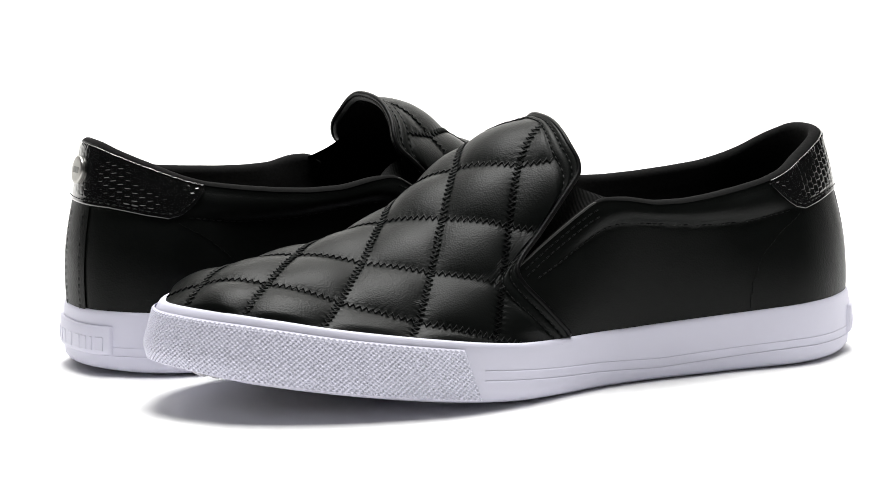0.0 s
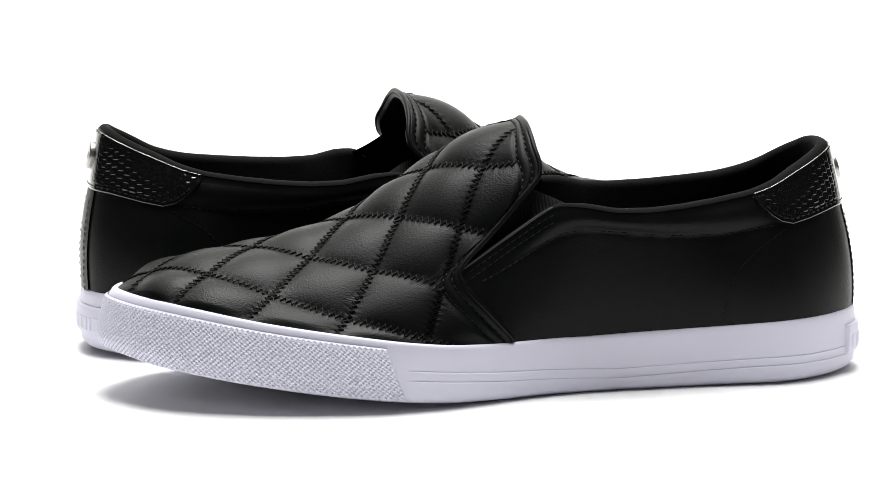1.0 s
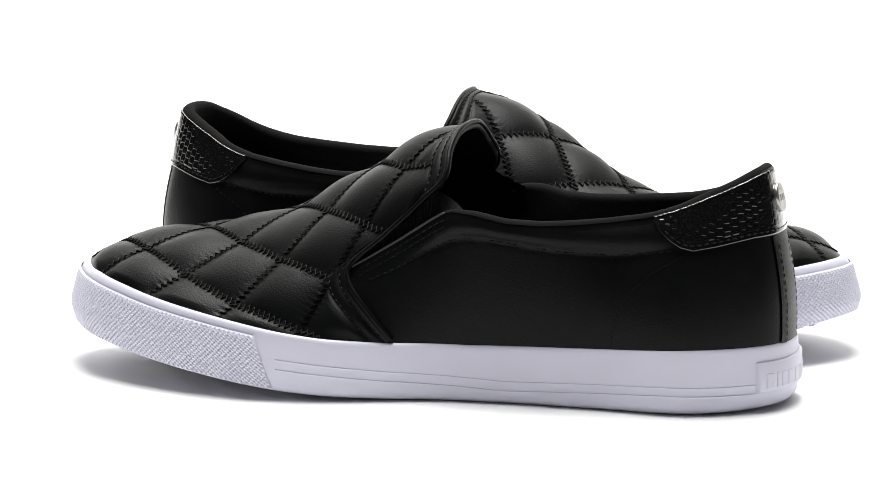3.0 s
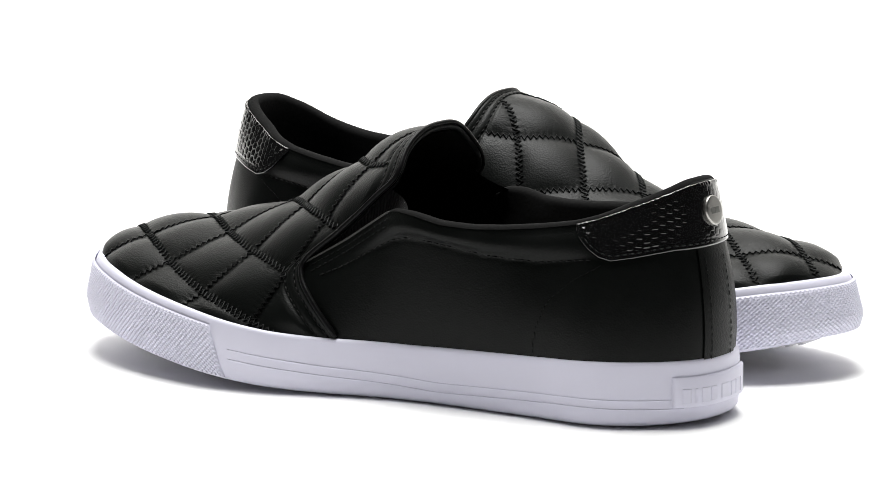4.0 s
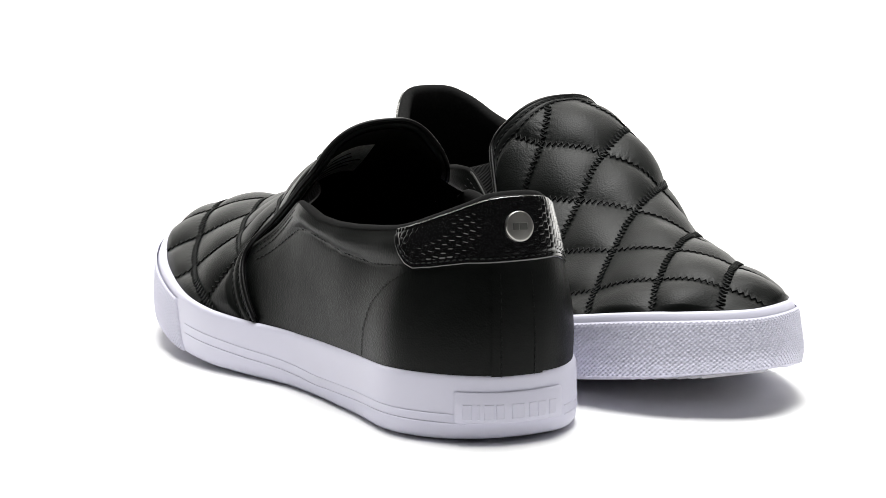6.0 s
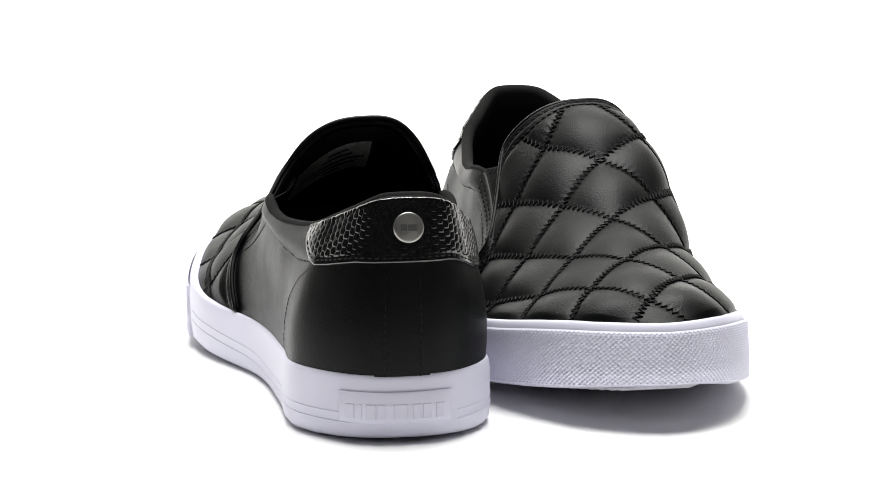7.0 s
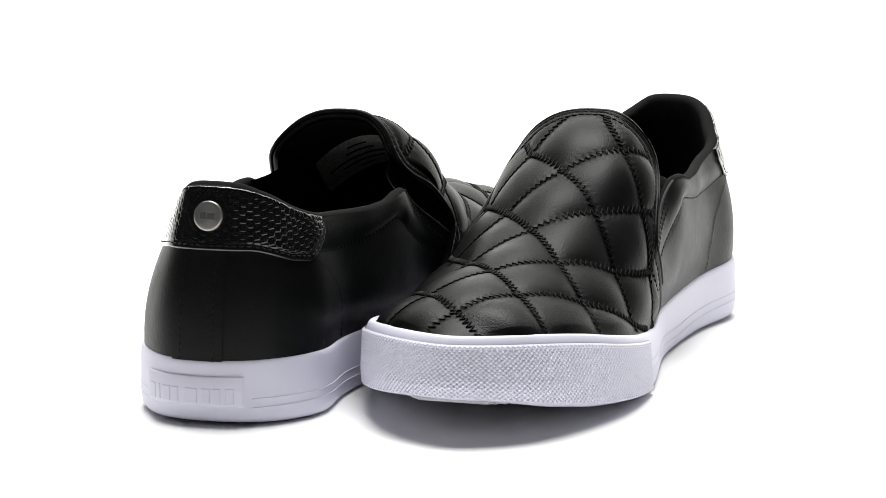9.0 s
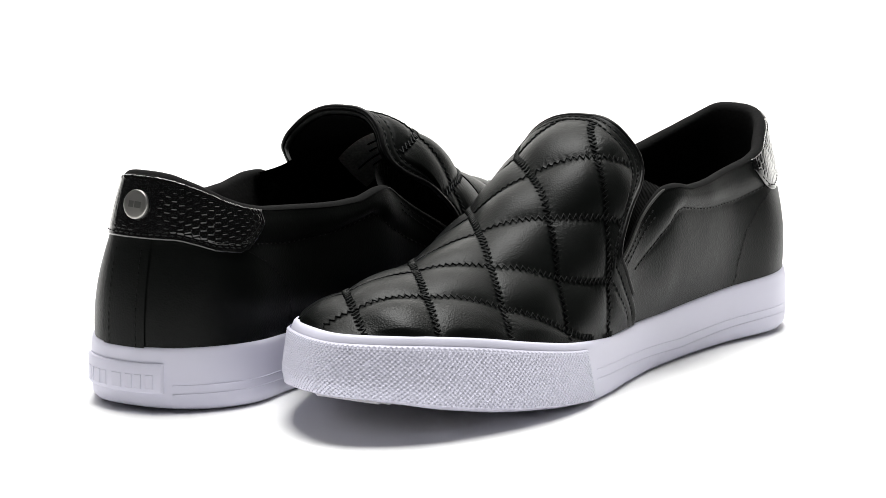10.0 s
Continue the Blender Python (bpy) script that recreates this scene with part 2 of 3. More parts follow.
def lattice(s, l):
    """Which diagonals of the quilting pass at ridge arc s, lateral arc l: whole numbers lie on a seam."""
    a, b = (s - S_CROSS) / LONG, l / WIDEQ
    p = -0.1486 + a * (1.0176 - 0.0074 * a) + b * (0.9636 + 0.0215 * a) + b * b * (0.2008 - 0.0105 * a) - 0.0344 * b * np.abs(b)
    q = -0.0084 + a * (1.0675 - 0.0335 * a) - b * (0.9043 + 0.0903 * a) + b * b * (0.2097 - 0.0217 * a) - 0.0724 * b * np.abs(b)
    stretch = 0.6 * np.clip(a + 0.3, -0.8, 0) ** 2
    return p + stretch, q + stretch


def quilt(s, l):
    """How far the padding stands up at ridge arc s, lateral arc l; the thread puckers it along the seams."""
    p, q = (np.minimum(c, 3.5) for c in lattice(s, l))
    sp, sq = np.sin(np.pi * p) ** 2, np.sin(np.pi * q) ** 2
    dome = np.sqrt((sp + 0.016) * (sq + 0.016))
    pucker = np.cos(q * 60.0) * np.exp(-sp / 0.07) + np.cos(p * 60.0) * np.exp(-sq / 0.07)
    return 0.0028 * (np.sqrt(dome) - 0.35) + 0.00010 * pucker


def band(v):
    """The bound edge is narrow over the instep and wide down the sides."""
    return 0.5 + 0.5 * np.clip((np.abs(v) - 0.08) / 0.25, 0, 1)


def edge_relief(e):
    """The bound edge behind the quilting: a rolled rim, a groove, a flat band and a second groove; e is the way from the edge."""
    hump = lambda c, w: np.exp(-((e - c) / w) ** 2)
    return 0.0008 * hump(0.0008, 0.0013) + 0.0003 * hump(0.0042, 0.0012) - 0.0002 * hump(0.0026, 0.0005) - 0.0004 * hump(0.0066, 0.0009)


EDGE = [(124.2, 97.0), (124.6, 93), (124.4, 88), (123.2, 82.5), (124.5, 77), (129.5, 72), (136, 67), (143.5, 61), (151, 55), (155.5, 50), (156.5, 46), (153.5, 41), (147, 34), (138, 24), (136, 20)]


def edge_table(side):
    """The vamp's back edge: x for each |v|; the narrow side's edge lies further back."""
    vs, xs = [0.0], [EDGE[0][0] / 1000]
    vv = np.linspace(0, 1, 801)
    for x, z in EDGE[1:]:
        if side < 0:
            x -= float(np.interp(z, [20, 24, 40, 46, 50, 56, 65, 70, 76, 82, 88, 97], [2, 2, 6, 7, 3, -1.2, -2.4, 0.6, 2.6, 2.8, 1.8, 0.2]))
        sec = vamp_section(x / 1000, vv * side)
        v = float(np.interp(-z / 1000, -sec[:, 2], vv))
        if v > vs[-1] + 1e-4:
            vs.append(v)
            xs.append(x / 1000)
    vs.append(1.0)
    xs.append(xs[-1] - 0.001)
    g = np.linspace(0, 1, 400)
    x = np.interp(g, vs, xs)
    k = np.exp(-0.5 * (np.arange(-24, 25) / 7.0) ** 2)
    x = np.convolve(np.pad(x, 24, mode="reflect"), k / k.sum(), mode="valid")
    return g, x


EV, EX_WIDE = edge_table(1)
EX_NARROW = edge_table(-1)[1]


def edge_x(v):
    return np.where(np.asarray(v) < 0, np.interp(np.abs(v), EV, EX_NARROW), np.interp(np.abs(v), EV, EX_WIDE))


def vamp_grid(rows=440):
    t = np.linspace(0, 1, rows) ** 1.2
    t = np.where(t < 0.5, t, 0.5 + 0.5 * np.sin((t - 0.5) * math.pi))
    t = t / t[-1]
    x = edge_x(VS)[None, :] + (XTIP - 0.0003 - edge_x(VS)[None, :]) * t[:, None]
    P = vamp_section(x, np.broadcast_to(VS, x.shape))
    return x, P


def arc_at(x):
    """Lateral arc lengths at many x for VS (x is 1-D)."""
    return lateral_arc(vamp_section(x[:, None], np.broadcast_to(VS, (len(x), len(VS)))))


ARC_X = np.linspace(0.10, XTIP - 0.0003, 400)
ARC = arc_at(ARC_X)


def vamp_point(s, l, lift=0.0):
    """A point of the padded vamp by ridge arc s and lateral arc l, and its v and x."""
    x = float(np.interp(s, RS, RX))
    i = min(int(np.searchsorted(ARC_X, x)), len(ARC_X) - 1)
    row = ARC[i]
    v = float(np.interp(l, row, VS))
    P = vamp_section(np.array([x, x + 1e-4, x]), np.array([v, v, v + 1e-3]))
    n = np.cross(P[1] - P[0], P[2] - P[0])
    n /= max(np.linalg.norm(n), 1e-12)
    if n[2] < 0 and abs(v) < 0.9:
        n = -n
    if abs(v) >= 0.9 and n[1] * v < 0:
        n = -n
    return P[0] + n * (0.0003 + padding(s, l, x, v, row[0], row[-1]) + lift), x, v, row[0], row[-1]


def padding(s, l, x, v, lo, hi):
    """The vamp's relief over its form: quilted in the middle, flat at the edges and the foot."""
    foot = np.clip((np.minimum(l - lo, hi - l) - 0.001) / 0.006, 0, 1) * np.clip((XTIP - x - 0.002) / 0.012, 0, 1)
    foot = foot * foot * (3 - 2 * foot)
    brim = edge_relief((x - edge_x(v)) / band(v))
    return (quilt(s, l) - 0.0006) * edge_fade(x, v) * foot - 0.0001 * (1 - foot) + brim * foot


def edge_fade(x, v):
    return np.clip(((x - edge_x(v)) / band(v) - 0.0055) / 0.004, 0, 1)


def form_y(x, z, side):
    """Where the forefoot's form stands at height z on one side."""
    a, b = np.where(side > 0, wide_a(x), narrow_a(x)), np.where(side > 0, wide_b(x), narrow_b(x))
    z0 = wall_foot(x)
    f = np.clip((z - z0) / (ridge_height(x) - z0), 0, 0.98)
    u = (1 - f ** (1 / b)) ** (1 / a)
    yc = ridge_side(x)
    w = np.where(side > 0, base_width(x, 1) - yc, yc - base_width(x, -1))
    full = np.where(side < 0, 1 + narrow_bulge(x) * 4 * f * (1 - f), 1.0)
    return yc + side * u * w * full


def wall_point(j, z, off=0.0):
    """The rear wall: j counts outline steps from the heel's middle, z is the height."""
    j = np.asarray(j, float)
    i0 = np.floor(j).astype(int)
    w = (j - i0)[..., None]
    foot = BASE[i0 % COUNT] * (1 - w) + BASE[(i0 + 1) % COUNT] * w
    n = NRM[i0 % COUNT] * (1 - w) + NRM[(i0 + 1) % COUNT] * w
    x0, y0 = foot[..., 0], foot[..., 1]
    z0, z1 = wall_foot(x0), collar_at(x0, y0)
    tau = np.clip((z - z0) / (z1 - z0), 0, 1.05)
    zs = seam_at(x0, y0)
    k = np.clip((z - zs) / np.maximum(z1 - zs, 0.004), 0, 1)
    rear = collar_share(x0) * 1000
    puff = 0.0024 * np.sin(np.pi * np.clip(k, 0, 1) ** 0.9) * rear * (1 - 0.35 * np.clip(-y0 / 0.02, 0, 1))
    groove = -0.0003 * np.exp(-((z - zs) / 0.0012) ** 2) * rear
    swell = 0.0010 * np.sin(np.pi * np.clip((z - z0) / np.maximum(zs - z0, 0.01), 0, 1))
    arch = arch_swell(x0) * np.sin(np.pi * np.clip(tau, 0, 1)) * np.clip(-y0 / 0.02, 0, 1)
    d = arch - collar_inset(x0) * tau ** 2 + puff + groove + swell + off
    tip_over = -0.0034 * tau ** 1.3 * np.clip((x0 + 0.018) / 0.03, 0, 1)
    x, y = x0 + n[..., 0] * d, y0 + n[..., 1] * d + tip_over
    k = np.clip((x0 - 0.110) / 0.034, 0, 1)
    k = k * k * (3 - 2 * k)
    side = np.where(y0 > 0, 1.0, -1.0)
    y = y * (1 - k) + (form_y(np.maximum(x0, 0.11), z, side) + side * (off + groove - 0.0006)) * k
    return np.stack([x * (1 - k) + x0 * k, y, z + 0 * x0], -1)


def j_at(x, side):
    """The outline step at which the side reaches x."""
    if side < 0:
        return int(np.argmax(BASE[:tip_index, 0] > x))
    return -int(np.argmax(BASE[::-1][:COUNT - tip_index, 0] > x)) - 1


# ---------------------------------------------------------------- shoe parts, as recipes built twice
RECIPES = []


def recipe(name, parent, verts, faces, mat, label="", smooth=True):
    RECIPES.append((name, parent, verts, faces, mat, label, smooth))


def make_sole():
    x, y = OUT[:, 0], OUT[:, 1]
    zb, zt, lean = sole_bottom_at(x, y), sole_top_at(x, y), toe_lean(x)
    rows = [(0.012, 0.0, 0.001), (0.004, 0.0, 0.0), (0.0016, 0.03, 0.0), (0.0004, 0.10, 0.0), (0.0, 0.25, 0.0), (0.0, 0.5, 0.0), (0.0, 0.8, 0.0), (0.0001, 0.855, 0.0), (0.0002, 0.90, 0.0), (0.0003, 0.935, 0.0), (0.0006, 0.97, 0.0), (0.0011, 0.992, 0.0), (0.0017, 1.0, 0.0), (0.0026, 0.99, 0.0), (0.0046, 0.90, 0.0)]
    step = rim_step(x)
    verts = []
    for d, f, dz in rows:
        push = d + step * min(max((f - 0.80) / 0.14, 0), 1) + lean * max(f - 0.35, 0) / 0.65 + lean * max(0.25 - f, 0) * 1.5
        for i in range(COUNT):
            verts.append((x[i] - NRM[i, 0] * push[i], y[i] - NRM[i, 1] * push[i], zb[i] + (zt[i] - zb[i]) * f + dz))
    faces = grid_faces(len(rows), COUNT, wrap=True)
    n = len(verts)
    verts.append((0.13, 0.0, 0.002))
    faces += [(i, n, (i + 1) % COUNT) for i in range(COUNT)]
    recipe("sole", None, verts, faces, RUBBER, "smooth white rubber cupsole with a moulded rim")


def side_strip(j0, j1, f_low, f_high, proud, name, parent, mat, label=""):
    """A raised band on the sole's side wall."""
    js = np.arange(j0, j1 + 1)
    idx = js % COUNT
    x, y, n = OUT[idx, 0], OUT[idx, 1], NRM[idx]
    lo, hi = f_low(x), f_high(x)
    prof = [(-0.0006, 0.0), (proud * 0.8, 0.02), (proud, 0.12), (proud, 0.88), (proud * 0.8, 0.98), (-0.0006, 1.0)]
    verts, rows = [], len(prof)
    for d, f in prof:
        for i in range(len(js)):
            end = 1.0 if 0 < i < len(js) - 1 else 0.0
            dd = d * end - 0.0006 * (1 - end)
            verts.append((x[i] + n[i, 0] * dd, y[i] + n[i, 1] * dd, lo[i] + (hi[i] - lo[i]) * f - float(bottom_dip(x[i]) * narrow_share(y[i]))))
    recipe(name, parent, verts, grid_faces(rows, len(js)), mat, label)


def make_sole_details():
    # studded toe bumper: rounded studs set in a diamond lattice
    jr, jl = j_at(0.1850, -1), j_at(0.1850, 1) % COUNT
    fine, rows = 4, 24
    cols = int((jl - jr) * STEP / 0.00098)
    across, up = np.arange(cols * fine + 1) / fine, np.arange(rows * fine + 1) / fine
    P = np.zeros((len(up), len(across), 3))
    ends = np.clip(np.minimum(across, cols - across) / 0.7, 0, 1)
    for k, r in enumerate(up):
        f = r / rows
        # the ends slope: lower rows reach further back
        reach = (1 - f) * 0.007 / STEP
        idx = jr - reach + across / cols * (jl - jr + 2 * reach)
        i0 = np.floor(idx).astype(int)
        w = (idx - i0)[:, None]
        o = OUT[i0 % COUNT] * (1 - w) + OUT[(i0 + 1) % COUNT] * w
        n = NRM[i0 % COUNT] * (1 - w) + NRM[(i0 + 1) % COUNT] * w
        zb, zt = sole_bottom_at(o[:, 0], o[:, 1]), sole_top_at(o[:, 0], o[:, 1])
        ff = 0.05 + 0.835 * f
        lean = toe_lean(o[:, 0]) * (max(ff - 0.35, 0) / 0.65 + max(0.25 - ff, 0) * 1.5)
        inside = min(min(r, rows - r) / 0.8, 1.0) * ends
        stud = 0.5 + 0.5 * np.cos(np.pi * across) * math.cos(math.pi * r)
        foot = 0.0001 if f > 0.5 else -0.0003
        d = np.where(ends > 0, foot, -0.0004) + (0.0005 - foot + 0.00060 * stud ** 1.2) * inside - lean
        P[k, :, 0] = o[:, 0] + n[:, 0] * d
        P[k, :, 1] = o[:, 1] + n[:, 1] * d
        P[k, :, 2] = zb + (zt - zb) * ff
    recipe("toe_bumper", "sole", P.reshape(-1, 3), grid_faces(*P.shape[:2]), RUBBER, "white rubber toe bumper with fine rounded studs")
    # two thin moulded lines along each side
    up = profile([(0, 11.6), (40, 11.6), (98, 9.8), (140, 12.4), (180, 16.8)])
    dn = profile([(0, 8.4), (40, 8.6), (98, 6.4), (140, 9.0), (180, 13.2)])
    for side in (1, -1):
        for h in (up, dn):
            a, b = sorted((j_at(0.0060, side), j_at(0.178, side)))
            side_strip(a, b, (lambda x, h=h: h(x) - 0.00022), (lambda x, h=h: h(x) + 0.00022), 0.00022, "foxing_line", "sole", RUBBER)
    # outsole ribs under the toe
    for x in np.arange(0.215, 0.268, 0.004):
        piece = Pieces()
        w1, w2 = np.interp(x, [0.21, 0.245, 0.268], [0.044, 0.034, 0.018]), np.interp(x, [0.21, 0.245, 0.268], [0.041, 0.034, 0.022])
        piece.box((x, (w1 - w2) / 2, float(sole_bottom(x)) - 0.0002), (0.0012, 0, 0.0003), (0, (w1 + w2) / 2 - 0.007, 0), (0, 0, -0.0005))
        recipe("tread_rib", "sole", piece.v, piece.f, TREAD, smooth=False)


def make_heel_plate():
    js = np.arange(j_at(0.0095, 1), j_at(0.0050, -1) + 1)
    idx = js % COUNT
    x, y, n = OUT[idx, 0], OUT[idx, 1], NRM[idx]
    lo, hi = 0.0088, 0.0196
    prof = [(-0.0008, 0.0), (0.0009, 0.01), (0.0013, 0.06), (0.0013, 0.94), (0.0009, 0.99), (-0.0008, 1.0)]
    verts = []
    for d, f in prof:
        for i in range(len(js)):
            dd = d if 0 < i < len(js) - 1 else -0.0008
            verts.append((x[i] + n[i, 0] * dd, y[i] + n[i, 1] * dd, lo + (hi - lo) * f))
    recipe("heel_plate", None, verts, grid_faces(len(prof), len(js)), RUBBER, "raised white rubber plate with embossed bars")
    total = (len(js) - 1) * STEP
    widths = [3.3, 1.0, 3.3, 2.9, 0, 4.6, 2.9, 3.0, 3.0]
    gap = 1.15
    run = sum(widths) / 1000 + gap * (len(widths) - 1) / 1000
    at = (total - run) / 2
    for w in widths:
        if w:
            c = at + w / 2000
            i = int(round(c / STEP))
            o = Vector((x[i], y[i], 0.0129))
            nn = Vector((n[i, 0], n[i, 1], 0))
            t = Vector((-n[i, 1], n[i, 0], 0))
            piece = Pieces()
            piece.box(o + nn * 0.0014, t * (w / 2000), (0, 0, 0.0027), nn * 0.00013)
            recipe("embossed_bar", "heel_plate", piece.v, piece.f, RUBBER, smooth=False)
        at += (w + gap) / 1000


def make_vamp():
    x, P = vamp_grid()
    n = normals_of(P)
    mid = n[:, n.shape[1] // 2, 2].mean()
    if mid < 0:
        n = -n
    s = np.interp(x, RX, RS)
    L = np.zeros_like(x)
    for k in range(x.shape[1]):
        L[:, k] = np.interp(x[:, k], ARC_X, ARC[:, k])
    lo, hi = np.interp(x, ARC_X, ARC[:, 0]), np.interp(x, ARC_X, ARC[:, -1])
    pad = padding(s, L, x, VS[None, :], lo, hi)
    Q = P + n * (0.0003 + pad)[..., None]
    lip = [P[0] - n[0] * 0.0002 + np.array([-0.0006, 0, 0]), P[0] - n[0] * 0.0009 + np.array([-0.0009, 0, 0]), P[0] - n[0] * 0.0018, P[1] - n[1] * 0.0020]
    full = np.concatenate([np.array(lip[::-1]), Q], 0)
    recipe("vamp", None, full.reshape(-1, 3), grid_faces(*full.shape[:2]), LEATHER, "diamond-quilted padded black leather vamp")
    inner = P[:330:2] - n[:330:2] * 0.0026
    recipe("vamp_lining", None, inner.reshape(-1, 3), grid_faces(*inner.shape[:2]), LINING, "black cloth lining under the tongue")
    # edge piping
    piece = Pieces()
    piece.tube([tuple(p) for p in (P[0] + n[0] * 0.0007 + np.array([-0.0003, 0, 0]))[24:-24:2]], 0.00100, 8)
    recipe("edge_piping", "vamp", piece.v, piece.f, BINDING)


def seam_points(family, k):
    """Ridge and lateral arcs along the k-th diagonal of one family."""
    arcs = np.linspace(RS[0], RS[-1] - 0.002, 500)
    line = []
    for l in np.arange(-0.085, 0.0851, 0.0005):
        value = lattice(arcs, l)[family]
        if value[0] < k < value[-1]:
            line.append((float(np.interp(k, value, arcs)), l))
    return line


def make_quilt_stitches():
    half, amp = 0.00118, 0.00115
    for family in (0, 1):
        for k in range(-3, 4):
            run, runs = [], []
            for s, l in seam_points(family, k):
                pt, x, v, lo, hi = vamp_point(s, l, 0.00022)
                if lo + 0.0015 < l < hi - 0.0015 and abs(v) < 0.97 and x > edge_x(v) + 0.0064 * band(v) and x < XTIP - 0.004:
                    run.append((pt, s, l))
                elif run:
                    runs.append(run)
                    run = []
            runs.append(run)
            for r in runs:
                if len(r) < 5:
                    continue
                # even zigzags along the line's true length
                C = np.array([q[0] for q in r])
                d = np.concatenate([[0], np.cumsum(np.linalg.norm(np.diff(C, axis=0), axis=1))])
                if d[-1] < 0.006:
                    continue
                at = np.arange(0, d[-1], half)
                zs, zl = np.interp(at, d, [q[1] for q in r]), np.interp(at, d, [q[2] for q in r])
                zig, sign = [], 1
                for i in range(len(at)):
                    a, b = max(i - 1, 0), min(i + 1, len(at) - 1)
                    ds, dl = zs[b] - zs[a], zl[b] - zl[a]
                    m = max(math.hypot(ds, dl), 1e-9)
                    ds, dl, sign = ds / m, dl / m, -sign
                    e = 0.0006 * sign
                    wide = np.linalg.norm(vamp_point(zs[i] + e * dl, zl[i] - e * ds)[0] - vamp_point(zs[i], zl[i])[0])
                    e *= min(amp * random.uniform(0.9, 1.1) / max(wide, 1e-5), 3.0)
                    zig.append(vamp_point(zs[i] + e * dl, zl[i] - e * ds, 0.00026)[0])
                piece = Pieces()
                piece.tube([tuple(q) for q in zig], 0.00034, 5)
                recipe("zigzag_stitch", "vamp", piece.v, piece.f, THREAD)
    # rows of straight stitches beside the vamp's edge
    for gap in (0.0026, 0.0062):
        vs = np.linspace(-0.985, 0.985, 1500)
        xs = edge_x(vs) + gap * band(vs)
        P = vamp_section(xs, vs)
        d = np.concatenate([[0], np.cumsum(np.linalg.norm(np.diff(P, axis=0), axis=1))])
        n = np.cross(vamp_section(xs + 1e-4, vs) - P, vamp_section(xs, vs + 1e-4) - P)
        n /= np.maximum(np.linalg.norm(n, axis=1, keepdims=True), 1e-12)
        n *= np.sign(n[len(n) // 2, 2])
        Q = P + n * (0.00050 + edge_relief(gap))
        piece = Pieces()
        for a in np.arange(0.001, d[-1] - 0.003, 0.0027):
            piece.tube([[np.interp(a + e, d, Q[:, q]) for q in range(3)] for e in (0, 0.0009, 0.0018)], 0.00032, 5)
        recipe("edge_stitch", "vamp", piece.v, piece.f, THREAD)


def wall_mesh(js, rows=40, off=0.0):
    idx = js % COUNT
    x = BASE[idx, 0]
    z0, z1 = wall_foot(x), collar_at(x, BASE[idx, 1])
    r = roll_radius(x)
    P = [wall_point(js, z0 + (z1 - r - z0) * f, off) for f in np.linspace(0, 1, rows)]
    top, n = P[-1], NRM[idx]
    for a in (22, 45, 68, 90):
        w = math.radians(a)
        P.append(np.stack([top[:, 0] - n[:, 0] * r * (1 - math.cos(w)), top[:, 1] - n[:, 1] * r * (1 - math.cos(w)), top[:, 2] + r * math.sin(w)], -1))
    return np.array(P)


def make_rear():
    jl, jr = j_at(0.166, 1), j_at(0.166, -1)
    strip = int(0.0085 / STEP)
    for name, a, b, off, label in (("quarter", jl, -strip, 0.0, "smooth black leather quarter"), ("quarter", strip, jr, 0.0, "smooth black leather quarter"), ("back_strip", -strip - 2, strip + 2, 0.0006, "narrow black leather strip down the heel")):
        P = wall_mesh(np.arange(a, b + 1), off=off)
        recipe(name, None, P.reshape(-1, 3), grid_faces(*P.shape[:2]), LEATHER, label)
    for a in (-strip + 2, strip - 2):
        z = np.linspace(0.024, 0.0615, 60)
        p = dashes(wall_point(np.full(60, a), z, 0.0008), 0.0017, 0.0026, 0.00015)
        recipe("strip_stitch", "back_strip", p.v, p.f, THREAD)
    # collar lining, rolled over the edge and down inside
    js = np.arange(jl, jr + 1)
    idx = js % COUNT
    x, n = BASE[idx, 0], NRM[idx]
    r = roll_radius(x)
    top = wall_point(js, collar_at(x, BASE[idx, 1]) - r)
    rows = []
    for a in (34, 48, 62, 80, 100, 125, 150, 180):
        w = math.radians(a)
        k = r * (1.06 + 0.20 * math.sin(w) ** 2)
        rows.append(np.stack([top[:, 0] - n[:, 0] * (r - k * math.cos(w)), top[:, 1] - n[:, 1] * (r - k * math.cos(w)), top[:, 2] + k * math.sin(w)], -1))
    z1 = collar_at(x, BASE[idx, 1]) - r
    for f in np.linspace(0.1, 1, 8):
        z = z1 + (0.011 - z1) * f
        p = wall_point(js, z)
        d = (2.06 * r + 0.0014 * min(f * 4, 1))[:, None]
        p[:, :2] -= n * d
        rows.append(p)
    P = np.array(rows)
    recipe("collar_lining", None, P.reshape(-1, 3), grid_faces(*P.shape[:2]), LINING, "black cloth lining of the padded collar")
    # insole
    js = np.arange(0, COUNT)
    ring = OUT - NRM * 0.0045
    verts = [(p[0], p[1], 0.014 + max(p[0] - 0.15, 0) * 0.10) for p in ring] + [(0.13, 0, 0.014)]
    recipe("insole", None, verts, [(i, (i + 1) % COUNT, COUNT) for i in range(COUNT)], LINING, "black cloth insole")


